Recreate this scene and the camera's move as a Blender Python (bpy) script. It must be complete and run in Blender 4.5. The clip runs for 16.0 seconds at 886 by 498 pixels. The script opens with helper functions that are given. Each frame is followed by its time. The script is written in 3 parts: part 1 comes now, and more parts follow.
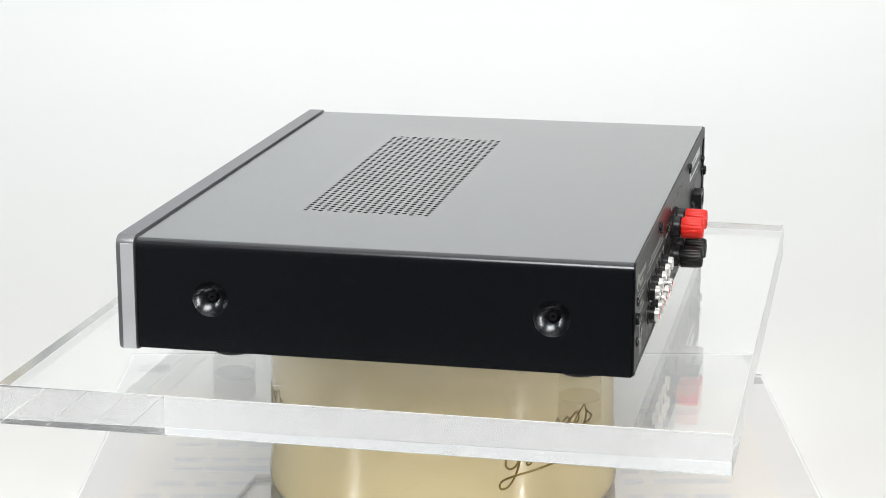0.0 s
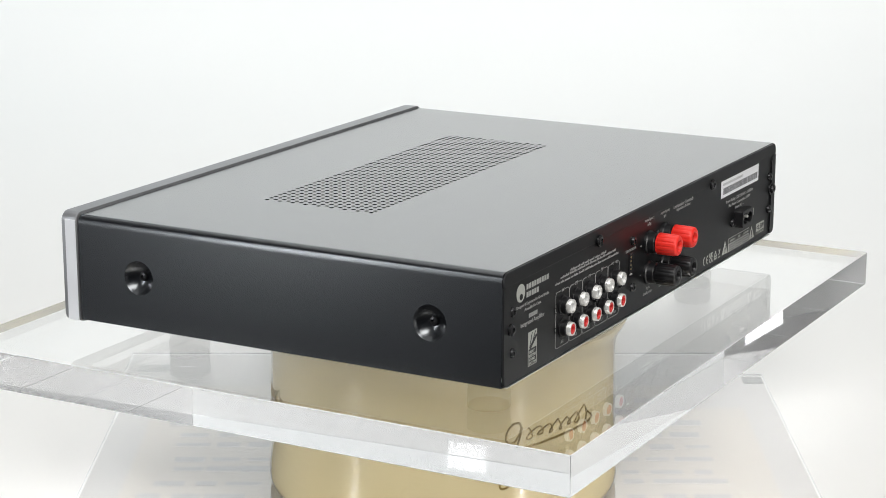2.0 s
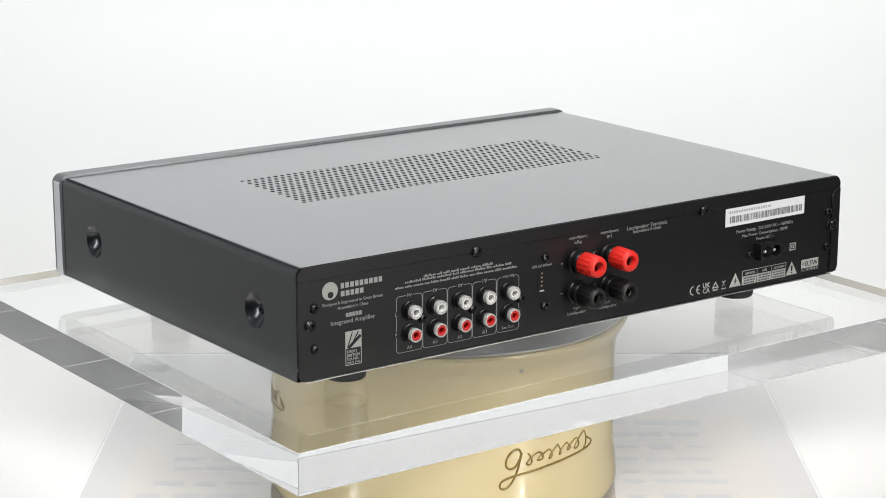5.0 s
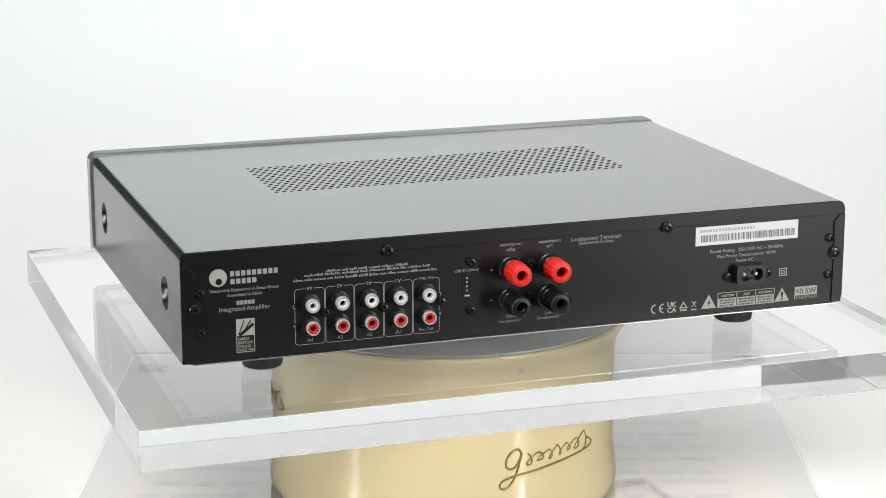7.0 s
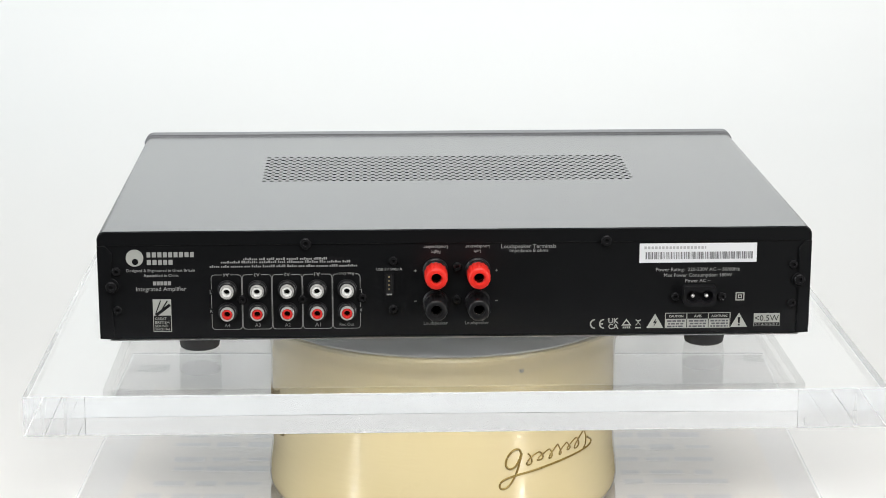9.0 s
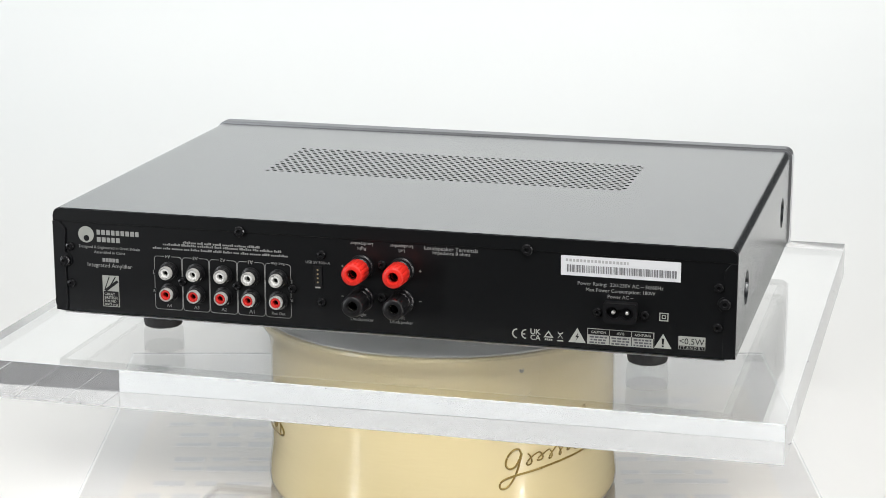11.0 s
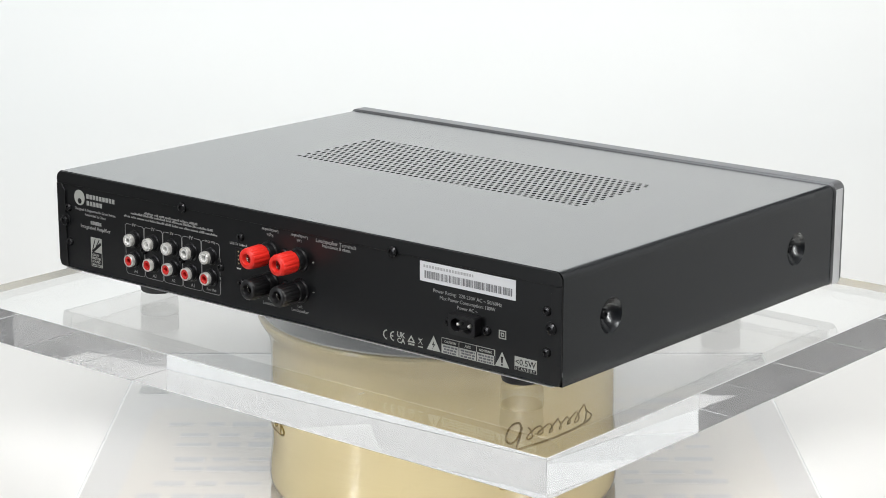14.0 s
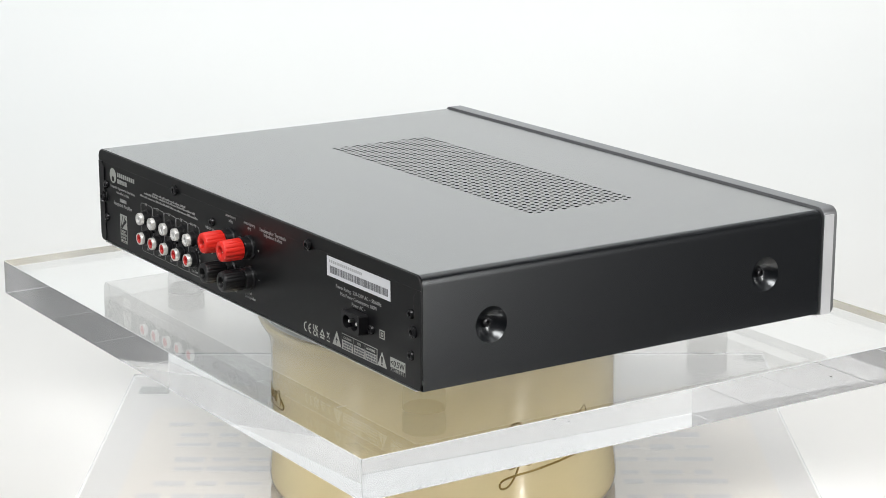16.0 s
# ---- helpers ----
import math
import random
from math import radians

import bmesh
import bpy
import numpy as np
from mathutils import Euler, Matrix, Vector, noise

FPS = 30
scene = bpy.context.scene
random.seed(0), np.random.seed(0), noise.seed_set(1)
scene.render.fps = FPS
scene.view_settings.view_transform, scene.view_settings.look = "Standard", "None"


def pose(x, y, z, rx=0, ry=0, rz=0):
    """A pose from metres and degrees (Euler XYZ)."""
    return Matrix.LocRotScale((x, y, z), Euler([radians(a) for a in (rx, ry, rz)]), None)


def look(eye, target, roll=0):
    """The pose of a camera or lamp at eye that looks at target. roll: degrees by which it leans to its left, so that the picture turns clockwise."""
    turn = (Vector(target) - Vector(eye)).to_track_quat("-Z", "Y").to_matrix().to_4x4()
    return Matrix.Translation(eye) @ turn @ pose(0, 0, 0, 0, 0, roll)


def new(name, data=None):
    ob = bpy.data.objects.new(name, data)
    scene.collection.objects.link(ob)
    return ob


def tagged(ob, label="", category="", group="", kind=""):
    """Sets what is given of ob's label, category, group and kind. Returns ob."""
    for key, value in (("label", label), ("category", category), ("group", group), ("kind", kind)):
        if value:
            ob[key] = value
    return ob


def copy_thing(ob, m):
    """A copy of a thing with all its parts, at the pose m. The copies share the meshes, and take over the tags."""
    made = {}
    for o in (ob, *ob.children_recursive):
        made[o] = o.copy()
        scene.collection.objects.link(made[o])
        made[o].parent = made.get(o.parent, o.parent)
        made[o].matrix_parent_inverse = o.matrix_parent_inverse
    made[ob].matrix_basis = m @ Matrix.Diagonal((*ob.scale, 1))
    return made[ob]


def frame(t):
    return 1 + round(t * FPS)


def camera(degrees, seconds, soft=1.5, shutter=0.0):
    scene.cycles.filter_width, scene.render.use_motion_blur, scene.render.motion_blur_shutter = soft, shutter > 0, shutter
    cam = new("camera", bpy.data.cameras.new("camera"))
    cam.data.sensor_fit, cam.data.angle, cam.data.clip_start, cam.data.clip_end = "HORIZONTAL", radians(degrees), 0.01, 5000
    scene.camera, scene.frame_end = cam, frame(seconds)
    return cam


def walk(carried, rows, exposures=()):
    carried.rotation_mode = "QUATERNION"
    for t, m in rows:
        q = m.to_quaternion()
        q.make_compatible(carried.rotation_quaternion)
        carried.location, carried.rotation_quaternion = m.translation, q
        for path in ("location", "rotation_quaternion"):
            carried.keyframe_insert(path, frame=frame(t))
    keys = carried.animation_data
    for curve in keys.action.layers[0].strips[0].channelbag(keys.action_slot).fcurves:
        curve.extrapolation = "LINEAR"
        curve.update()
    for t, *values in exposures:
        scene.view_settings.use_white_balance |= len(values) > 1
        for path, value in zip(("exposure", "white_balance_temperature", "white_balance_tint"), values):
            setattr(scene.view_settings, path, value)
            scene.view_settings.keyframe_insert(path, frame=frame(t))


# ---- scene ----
# The camera stands still; the turntable carries the plate and the amplifier.
cam = camera(23.81, 16.0, soft=0.9)
EYE = pose(0, -1.3897, 0.3799, 90 - 14.053, 0, 0)
walk(cam, [(0, EYE), (16, EYE)], exposures=[(0, 0.0), (16, 0.0)])

# ---- world and lights ----
scene.cycles.max_bounces = scene.cycles.glossy_bounces = scene.cycles.transmission_bounces = 14
world = bpy.data.worlds.new("studio_air")
scene.world = world
world.use_nodes = True
world.node_tree.nodes["Background"].inputs[0].default_value = (0.9, 0.95, 1.0, 1)
world.node_tree.nodes["Background"].inputs[1].default_value = 0.05


def area_lamp(name, eye, target, sx, sy, watts, colour):
    d = bpy.data.lights.new(name, "AREA")
    d.shape, d.size, d.size_y, d.energy, d.color = "RECTANGLE", sx, sy, watts, colour
    ob = new(name, d)
    ob.matrix_world = look(eye, target)
    return ob


TOP_W, BACK_W, STRIP_W, FRONT_W = 10.3, 17.2, 11.0, 37.0
area_lamp("overhead_softbox", (0, 0.35, 1.75), (0, 0.25, 0), 2.2, 1.6, TOP_W, (1.0, 0.992, 0.98))
area_lamp("front_softbox", (0, -1.5, 1.75), (0, 0, 0), 1.3, 0.8, FRONT_W, (1.0, 0.99, 0.975))
area_lamp("backdrop_softbox", (-0.95, 1.30, 1.85), (-0.85, 2.3, 1.0), 1.5, 0.5, BACK_W, (0.84, 0.935, 1.0))
area_lamp("backdrop_softbox", (0.95, 1.30, 1.85), (0.85, 2.3, 1.0), 1.5, 0.5, BACK_W, (0.92, 0.965, 1.0))
area_lamp("strip_light", (-1.55, -1.0, 0.40), (0, 0, 0.0), 0.06, 1.3, STRIP_W, (0.95, 0.975, 1.0))
area_lamp("strip_light", (1.43, -1.2, 0.33), (0, 0, 0.0), 0.09, 1.4, 1.35 * STRIP_W, (1.0, 0.98, 0.95))


# ---- materials ----
def material(name, colour, rough=0.5, metal=0.0, ior=1.5, coat=0.0, coat_rough=0.2, var=0.06, scale=40.0, bump=0.0, bump_scale=600.0, rough_var=0.05, stain=0.0, tint=(1, 1, 1)):
    m = bpy.data.materials.new(name)
    m.use_nodes = True
    nt = m.node_tree
    b = nt.nodes["Principled BSDF"]
    b.inputs["Metallic"].default_value = metal
    b.inputs["IOR"].default_value = ior
    b.inputs["Coat Weight"].default_value = coat
    b.inputs["Coat Roughness"].default_value = coat_rough
    b.inputs["Specular Tint"].default_value = (*tint, 1)
    tc = nt.nodes.new("ShaderNodeTexCoord")
    n1 = nt.nodes.new("ShaderNodeTexNoise")
    n1.inputs["Scale"].default_value, n1.inputs["Detail"].default_value = scale, 5
    n2 = nt.nodes.new("ShaderNodeTexNoise")
    n2.inputs["Scale"].default_value, n2.inputs["Detail"].default_value = bump_scale, 3
    for n in (n1, n2):
        nt.links.new(tc.outputs["Object"], n.inputs["Vector"])
    mix = nt.nodes.new("ShaderNodeMix")
    mix.data_type = "RGBA"
    mix.inputs[6].default_value = (*[c * (1 - var) for c in colour], 1)
    mix.inputs[7].default_value = (*[min(1, c * (1 + var)) for c in colour], 1)
    nt.links.new(n1.outputs["Fac"], mix.inputs[0])
    out = mix.outputs[2]
    if stain:
        n3 = nt.nodes.new("ShaderNodeTexNoise")
        n3.inputs["Scale"].default_value, n3.inputs["Detail"].default_value = scale * 3.1, 8
        nt.links.new(tc.outputs["Object"], n3.inputs["Vector"])
        ramp = nt.nodes.new("ShaderNodeMapRange")
        ramp.inputs[1].default_value, ramp.inputs[2].default_value = 0.66, 0.74
        ramp.inputs[3].default_value, ramp.inputs[4].default_value = 0.0, stain
        nt.links.new(n3.outputs["Fac"], ramp.inputs[0])
        mix2 = nt.nodes.new("ShaderNodeMix")
        mix2.data_type = "RGBA"
        mix2.inputs[7].default_value = (*[c * 0.35 for c in colour], 1)
        nt.links.new(ramp.outputs[0], mix2.inputs[0])
        nt.links.new(out, mix2.inputs[6])
        out = mix2.outputs[2]
    nt.links.new(out, b.inputs["Base Color"])
    mr = nt.nodes.new("ShaderNodeMapRange")
    mr.inputs[3].default_value, mr.inputs[4].default_value = max(0.02, rough - rough_var), rough + rough_var
    nt.links.new(n1.outputs["Fac"], mr.inputs[0])
    nt.links.new(mr.outputs[0], b.inputs["Roughness"])
    if bump:
        bp = nt.nodes.new("ShaderNodeBump")
        bp.inputs["Strength"].default_value, bp.inputs["Distance"].default_value = bump, 0.0002
        nt.links.new(n2.outputs["Fac"], bp.inputs["Height"])
        nt.links.new(bp.outputs[0], b.inputs["Normal"])
    return m


M_CASE = material("black_satin_coating", (0.0050, 0.0058, 0.0074), 0.27, ior=1.60, coat=1.0, coat_rough=0.24, bump=0.04, bump_scale=1800, rough_var=0.006, scale=5, tint=(0.88, 0.95, 1.0))
M_REAR = material("black_printed_steel", (0.0037, 0.0041, 0.0048), 0.38, ior=1.46, rough_var=0.01, scale=5, bump=0.05, bump_scale=1500)
M_FRONT = material("lunar_grey_aluminium", (0.27, 0.275, 0.285), 0.42, metal=0.7, bump=0.12, bump_scale=1200)
M_TRIM = material("bare_aluminium", (0.78, 0.79, 0.81), 0.45, metal=0.45, bump=0.1)
M_STEEL = material("zinc_plated_steel", (0.72, 0.72, 0.72), 0.32, metal=1.0)
M_BLACK = material("black_plastic", (0.008, 0.008, 0.009), 0.35)
M_SCREW = material("black_oxide_screw", (0.030, 0.030, 0.032), 0.25, metal=0.6)
# Shade inside hollows and gaps, put into a near-black colour.
M_DARK = material("painted_inside_shade", (0.004, 0.004, 0.004), 0.8)
M_RUBBER = material("black_rubber", (0.012, 0.012, 0.013), 0.55)
M_PAD = material("grey_rubber", (0.20, 0.195, 0.19), 0.6)
M_RED = material("red_plastic", (0.85, 0.028, 0.018), 0.38, var=0.04)
M_REDDEEP = material("red_insulator", (0.66, 0.035, 0.03), 0.35)
M_WHITE = material("white_insulator", (0.82, 0.82, 0.8), 0.35)
M_NICKEL = material("nickel_plating", (0.78, 0.77, 0.74), 0.18, metal=1.0)
M_GILT = material("gilt_contact", (0.65, 0.52, 0.3), 0.4, metal=0.8)
M_SHELL = material("bright_plating", (0.84, 0.83, 0.80), 0.30, metal=0.55)
M_PRINT = material("pale_grey_print", (0.40, 0.41, 0.38), 0.5)
M_PRINTDIM = material("grey_print", (0.31, 0.31, 0.305), 0.5)
M_MARK = material("grey_maker_print", (0.36, 0.365, 0.35), 0.5)
M_LABEL = material("white_label_paper", (0.82, 0.83, 0.85), 0.45, var=0.02)
M_PALEINK = material("pale_grey_ink", (0.5, 0.5, 0.51), 0.5)
M_BARINK = material("bar_code_ink", (0.2, 0.2, 0.21), 0.5)
M_INK = material("grey_ink", (0.10, 0.10, 0.11), 0.5)
M_CREAM = material("cream_enamel", (0.55, 0.462, 0.258), 0.22, ior=1.65, var=0.03, scale=9, coat=0.5, coat_rough=0.12, stain=0.12)
_nt = M_CREAM.node_tree
_tan = _nt.nodes.new("ShaderNodeTangent")
_tan.direction_type, _tan.axis = "RADIAL", "Z"
_nt.nodes["Principled BSDF"].inputs["Anisotropic"].default_value = 0.9
_nt.nodes["Principled BSDF"].inputs["Anisotropic Rotation"].default_value = 0.25
_nt.links.new(_tan.outputs[0], _nt.nodes["Principled BSDF"].inputs["Tangent"])
_tco, _map, _noi, _bmp = (_nt.nodes.new("ShaderNode" + _n) for _n in ("TexCoord", "Mapping", "TexNoise", "Bump"))
_map.inputs["Scale"].default_value = (50.0, 50.0, 240.0)
_noi.inputs["Scale"].default_value, _noi.inputs["Detail"].default_value = 1.0, 2.0
_bmp.inputs["Strength"].default_value, _bmp.inputs["Distance"].default_value = 0.5, 0.0004
_nt.links.new(_tco.outputs["Object"], _map.inputs[0])
_nt.links.new(_map.outputs[0], _noi.inputs["Vector"])
_nt.links.new(_noi.outputs[0], _bmp.inputs["Height"])
for _n in ("Normal", "Coat Normal"):
    _nt.links.new(_bmp.outputs[0], _nt.nodes["Principled BSDF"].inputs[_n])
M_GOLD = material("olive_gold_paint", (0.22, 0.15, 0.03), 0.3, metal=0.3)
M_PLATTER = material("scratched_aluminium", (0.50, 0.51, 0.515), 0.42, metal=0.55, var=0.3, scale=30, rough_var=0.12, bump=0.3, bump_scale=400)
M_PAPER = material("white_backdrop_paper", (0.815, 0.81, 0.79), 0.75, var=0.012, scale=3)
M_BOARD = material("grey_board", (0.44, 0.425, 0.41), 0.6, var=0.03, scale=8)
M_BOARDPRINT = material("faded_print", (0.38, 0.37, 0.375), 0.6)
M_BOARDCREAM = material("cream_card", (0.48, 0.445, 0.40), 0.6, var=0.05, scale=20)
M_WALL = material("dark_grey_wall_paint", (0.06, 0.06, 0.063), 0.7, scale=4)
M_FLOORM = material("dark_floor", (0.08, 0.075, 0.07), 0.6, scale=6)
M_CEIL = material("ceiling_paint", (0.6, 0.6, 0.6), 0.8, scale=4)


def acrylic(name, colour, rough=0.0, ior=1.49):
    m = bpy.data.materials.new(name)
    m.use_nodes = True
    b = m.node_tree.nodes["Principled BSDF"]
    b.inputs["Base Color"].default_value = (*colour, 1)
    b.inputs["Transmission Weight"].default_value = 1.0
    b.inputs["Roughness"].default_value = rough
    b.inputs["IOR"].default_value = ior
    return m


M_ACRYLIC = acrylic("clear_acrylic", (0.99, 0.995, 0.995))
M_EDGE = acrylic("whitened_acrylic_edge", (0.99, 0.995, 1.0), 0.0, 1.65)
_nt = M_EDGE.node_tree
_mix = _nt.nodes.new("ShaderNodeMixShader")
_dif, _noi, _rng = _nt.nodes.new("ShaderNodeBsdfDiffuse"), _nt.nodes.new("ShaderNodeTexNoise"), _nt.nodes.new("ShaderNodeMapRange")
_tco = _nt.nodes.new("ShaderNodeTexCoord")
# White diffuse share paints in brightness that clear edges get from inner reflections.
_dif.inputs[0].default_value = (0.97, 0.98, 0.99, 1)
_noi.inputs["Scale"].default_value = 14.0
_rng.inputs[3].default_value, _rng.inputs[4].default_value = 0.08, 0.24
_nt.links.new(_tco.outputs["Object"], _noi.inputs["Vector"])
_nt.links.new(_noi.outputs[0], _rng.inputs[0])
_nt.links.new(_rng.outputs[0], _mix.inputs[0])
_nt.links.new(_nt.nodes["Principled BSDF"].outputs[0], _mix.inputs[1])
_nt.links.new(_dif.outputs[0], _mix.inputs[2])
_nt.links.new(_mix.outputs[0], _nt.nodes["Material Output"].inputs[0])
# Bright rim line, put into the bevel's matte white colour.
M_ARRIS = material("white_acrylic_arris", (0.88, 0.89, 0.90), 0.5, var=0.03)
M_SHEET = acrylic("clear_sheet", (0.97, 0.975, 0.975))


# ---- mesh helpers ----
def part(name, bm, mat, parent=None, label="", smooth=None):
    me = bpy.data.meshes.new(name)
    bmesh.ops.recalc_face_normals(bm, faces=bm.faces)
    bm.to_mesh(me)
    bm.free()
    me.materials.append(mat)
    if smooth is not None:
        me.polygons.foreach_set("use_smooth", [True] * len(me.polygons))
        me.set_sharp_from_angle(angle=radians(smooth))
    ob = new(name, me)
    if parent is not None:
        ob.parent = parent
    if label:
        tagged(ob, label)
    return ob


def box(x0, x1, y0, y1, z0, z1, bevel=0.0, segs=2):
    bm = bmesh.new()
    bmesh.ops.create_cube(bm, size=1, matrix=Matrix.LocRotScale(((x0 + x1) / 2, (y0 + y1) / 2, (z0 + z1) / 2), None, (x1 - x0, y1 - y0, z1 - z0)))
    if bevel:
        bmesh.ops.bevel(bm, geom=bm.edges[:], offset=bevel, segments=segs, profile=0.5, affect="EDGES")
    return bm


def slab(outline, depth, m, bevel=0.0):
    """A flat outline (u, v) given thickness; m puts it in place, its thickness along local z."""
    bm = bmesh.new()
    lo = [bm.verts.new((u, v, 0)) for u, v in outline]
    hi = [bm.verts.new((u, v, depth)) for u, v in outline]
    n = len(outline)
    bm.faces.new(lo[::-1])
    top = bm.faces.new(hi)
    for i in range(n):
        bm.faces.new((lo[i], lo[(i + 1) % n], hi[(i + 1) % n], hi[i]))
    if bevel:
        bmesh.ops.bevel(bm, geom=top.edges[:], offset=bevel, segments=2, affect="EDGES", profile=0.5)
    bmesh.ops.transform(bm, matrix=m, verts=bm.verts)
    return bm


def lathe(profile, segs=32, m=None, flute=0, flute_depth=0.0, flute_span=(0, 0)):
    """Turns (radius, height) points about z; flutes press grooves into the points named by flute_span."""
    bm = bmesh.new()
    rings = []
    for k, (r, h) in enumerate(profile):
        if r < 1e-6:
            rings.append([bm.verts.new((0, 0, h))])
            continue
        ring = []
        for i in range(segs):
            a = 2 * math.pi * i / segs
            rr = r
            if flute and flute_span[0] <= k <= flute_span[1]:
                rr -= flute_depth * max(0.0, math.cos(a * flute)) ** 2
            ring.append(bm.verts.new((rr * math.cos(a), rr * math.sin(a), h)))
        rings.append(ring)
    for a, b in zip(rings, rings[1:]):
        for i in range(segs):
            j = (i + 1) % segs
            if len(a) == 1 and len(b) > 1:
                bm.faces.new((a[0], b[j], b[i]))
            elif len(b) == 1 and len(a) > 1:
                bm.faces.new((a[i], a[j], b[0]))
            elif len(a) > 1:
                bm.faces.new((a[i], a[j], b[j], b[i]))
    if m is not None:
        bmesh.ops.transform(bm, matrix=m, verts=bm.verts)
    return bm


def joined(*bms):
    out = bmesh.new()
    for b in bms:
        me = bpy.data.meshes.new("piece")
        b.to_mesh(me)
        b.free()
        out.from_mesh(me)
        bpy.data.meshes.remove(me)
    return out


def thing(name, label, category, group="", kind=""):
    ob = new(name)
    ob.empty_display_size = 0.02
    return tagged(ob, label, category, group, kind)


# ---- the studio ----
TABLE = -0.1385


def backdrop_sweep():
    yb, rad = 2.3, 0.9
    pts = [(-0.30, TABLE), (yb - rad, TABLE)]
    back = [(-0.30, TABLE - 0.003), (yb - rad, TABLE - 0.003)]
    for i in range(1, 17):
        a = math.pi / 2 * i / 16
        pts.append((yb - rad + rad * math.sin(a), TABLE + rad - rad * math.cos(a)))
        back.append((yb - rad + (rad + 0.003) * math.sin(a), TABLE + rad - (rad + 0.003) * math.cos(a)))
    pts.append((yb, 2.3))
    back.append((yb + 0.003, 2.3))
    bm = bmesh.new()
    def half(y):
        return 0.42 + 0.50 * max(0.0, min(1.0, (y - 0.2) / 0.7))

    pts[1:1] = [(0.2, TABLE), (0.9, TABLE)]
    back[1:1] = [(0.2, TABLE - 0.003), (0.9, TABLE - 0.003)]
    rows = [[bm.verts.new((sx * half(y), y, z)) for y, z in pts + back[::-1]] for sx in (-1, 1)]
    n = len(rows[0])
    for i in range(n):
        bm.faces.new((rows[0][i], rows[1][i], rows[1][(i + 1) % n], rows[0][(i + 1) % n]))
    for r in rows:
        for i in range(len(pts) - 1):
            bm.faces.new((r[i], r[i + 1], r[n - 2 - i], r[n - 1 - i]))
    ob = part("backdrop", bm, M_PAPER, smooth=40)
    return tagged(ob, "seamless white paper backdrop sweeping up behind the turntable", "backdrop", kind="structure")


backdrop_sweep()
table = part("table_top", box(-0.42, 0.42, -0.30, 1.4, TABLE - 0.045, TABLE - 0.006, 0.003), M_PAPER)
tagged(table, "white table top under the paper backdrop", "table", kind="structure")
base = part("table_base", box(-0.34, 0.34, -0.24, 0.9, -0.9, TABLE - 0.045, 0.004), M_PAPER)
tagged(base, "plain white table base standing on the studio floor", "table", kind="structure")
for nm, b, mat, lab in (
    ("floor", box(-2.6, 2.6, -3.0, 2.6, -0.95, -0.90), M_FLOORM, "dark plain studio floor"),
    ("ceiling", box(-2.6, 2.6, -3.0, 2.6, 2.40, 2.45), M_CEIL, "plain pale studio ceiling"),
    ("wall_north", box(-2.6, 2.6, 2.6, 2.65, -0.9, 2.4), M_WALL, "plain studio wall behind the backdrop"),
    # Unseen dark walls, added to darken what the black case reflects.
    ("wall_south", box(-2.6, 2.6, -3.05, -3.0, -0.9, 2.4), M_WALL, "unseen dark wall added to keep reflections on the amplifier dark"),
    ("wall_east", box(2.6, 2.65, -3.0, 0.12, -0.9, 2.4), M_WALL, "unseen dark wall added to keep reflections on the amplifier dark"),
    ("wall_west", box(-2.65, -2.6, -3.0, 0.12, -0.9, 2.4), M_WALL, "unseen dark wall added to keep reflections on the amplifier dark"),
    # Unseen white reflectors; their front end is set to brighten the acrylic edges.
    ("wall_east_white", box(2.6, 2.65, 0.12, 2.6, -0.9, 2.4), M_PAPER, "unseen white wall added as a reflector for the acrylic edges"),
    ("wall_west_white", box(-2.65, -2.6, 0.12, 2.6, -0.9, 2.4), M_PAPER, "unseen white wall added as a reflector for the acrylic edges"),
):
    tagged(part(nm, b, mat), lab, nm.split("_")[0], kind="structure")


# ---- under the turntable ----
def base_sheet():
    ob = part("base_sheet", box(-0.2500, 0.2580, -0.25, 0.236, -0.1365, -0.1315, 0.0003, 1), M_SHEET)
    ob.data.materials.append(M_EDGE)
    ob.data.materials.append(M_ARRIS)
    for p in ob.data.polygons:
        up = abs(p.normal.z)
        p.material_index = 0 if up > 0.9 else 1 if up < 0.1 else 2
    ob.visible_shadow = False
    return tagged(ob, "clear acrylic base sheet under the cream turntable", "acrylic sheet")


def printed_board():
    root = thing("printed_board", "pale grey printed card lying under the clear base sheet", "card")
    part("card", box(-0.2488, 0.2570, -0.245, 0.2350, TABLE + 0.0001, TABLE + 0.0012), M_BOARD, root)
    part("print_panel", box(-0.222, 0.232, -0.225, 0.155, TABLE + 0.0012, TABLE + 0.0014), M_BOARDCREAM, root, "faded cream print panel")
    rng = random.Random(4)
    for side in (-1, 1):
        for k in range(9):
            cx, cy = side * 0.165 + rng.uniform(-0.012, 0.012), 0.12 - 0.026 * k + rng.uniform(-0.004, 0.004)
            for j in range(3):
                w, d = rng.uniform(0.006, 0.014), rng.uniform(0.003, 0.006)
                x = cx + (j - 1) * 0.026
                part("print_bar", box(x - w, x + w, cy - d, cy + d, TABLE + 0.0014, TABLE + 0.0016), M_BOARDPRINT, root)
    return root


base_sheet()
printed_board()
for px, py, pw in ((-0.2285, 0.2000, 0.0120), (0.2490, 0.2260, 0.0080)):
    pad = part("rubber_pad", box(px - pw, px + pw, py - 0.0085, py + 0.0085, TABLE + 0.0002, -0.1366, 0.0006), M_PAD)
    tagged(pad, "small dark rubber pad under the base sheet corner", "pad", "pads under the base sheet")


# ---- turntable ----
def on_drum(angle, z, r):
    a = radians(angle)
    return Vector((r * math.sin(a), -r * math.cos(a), z))


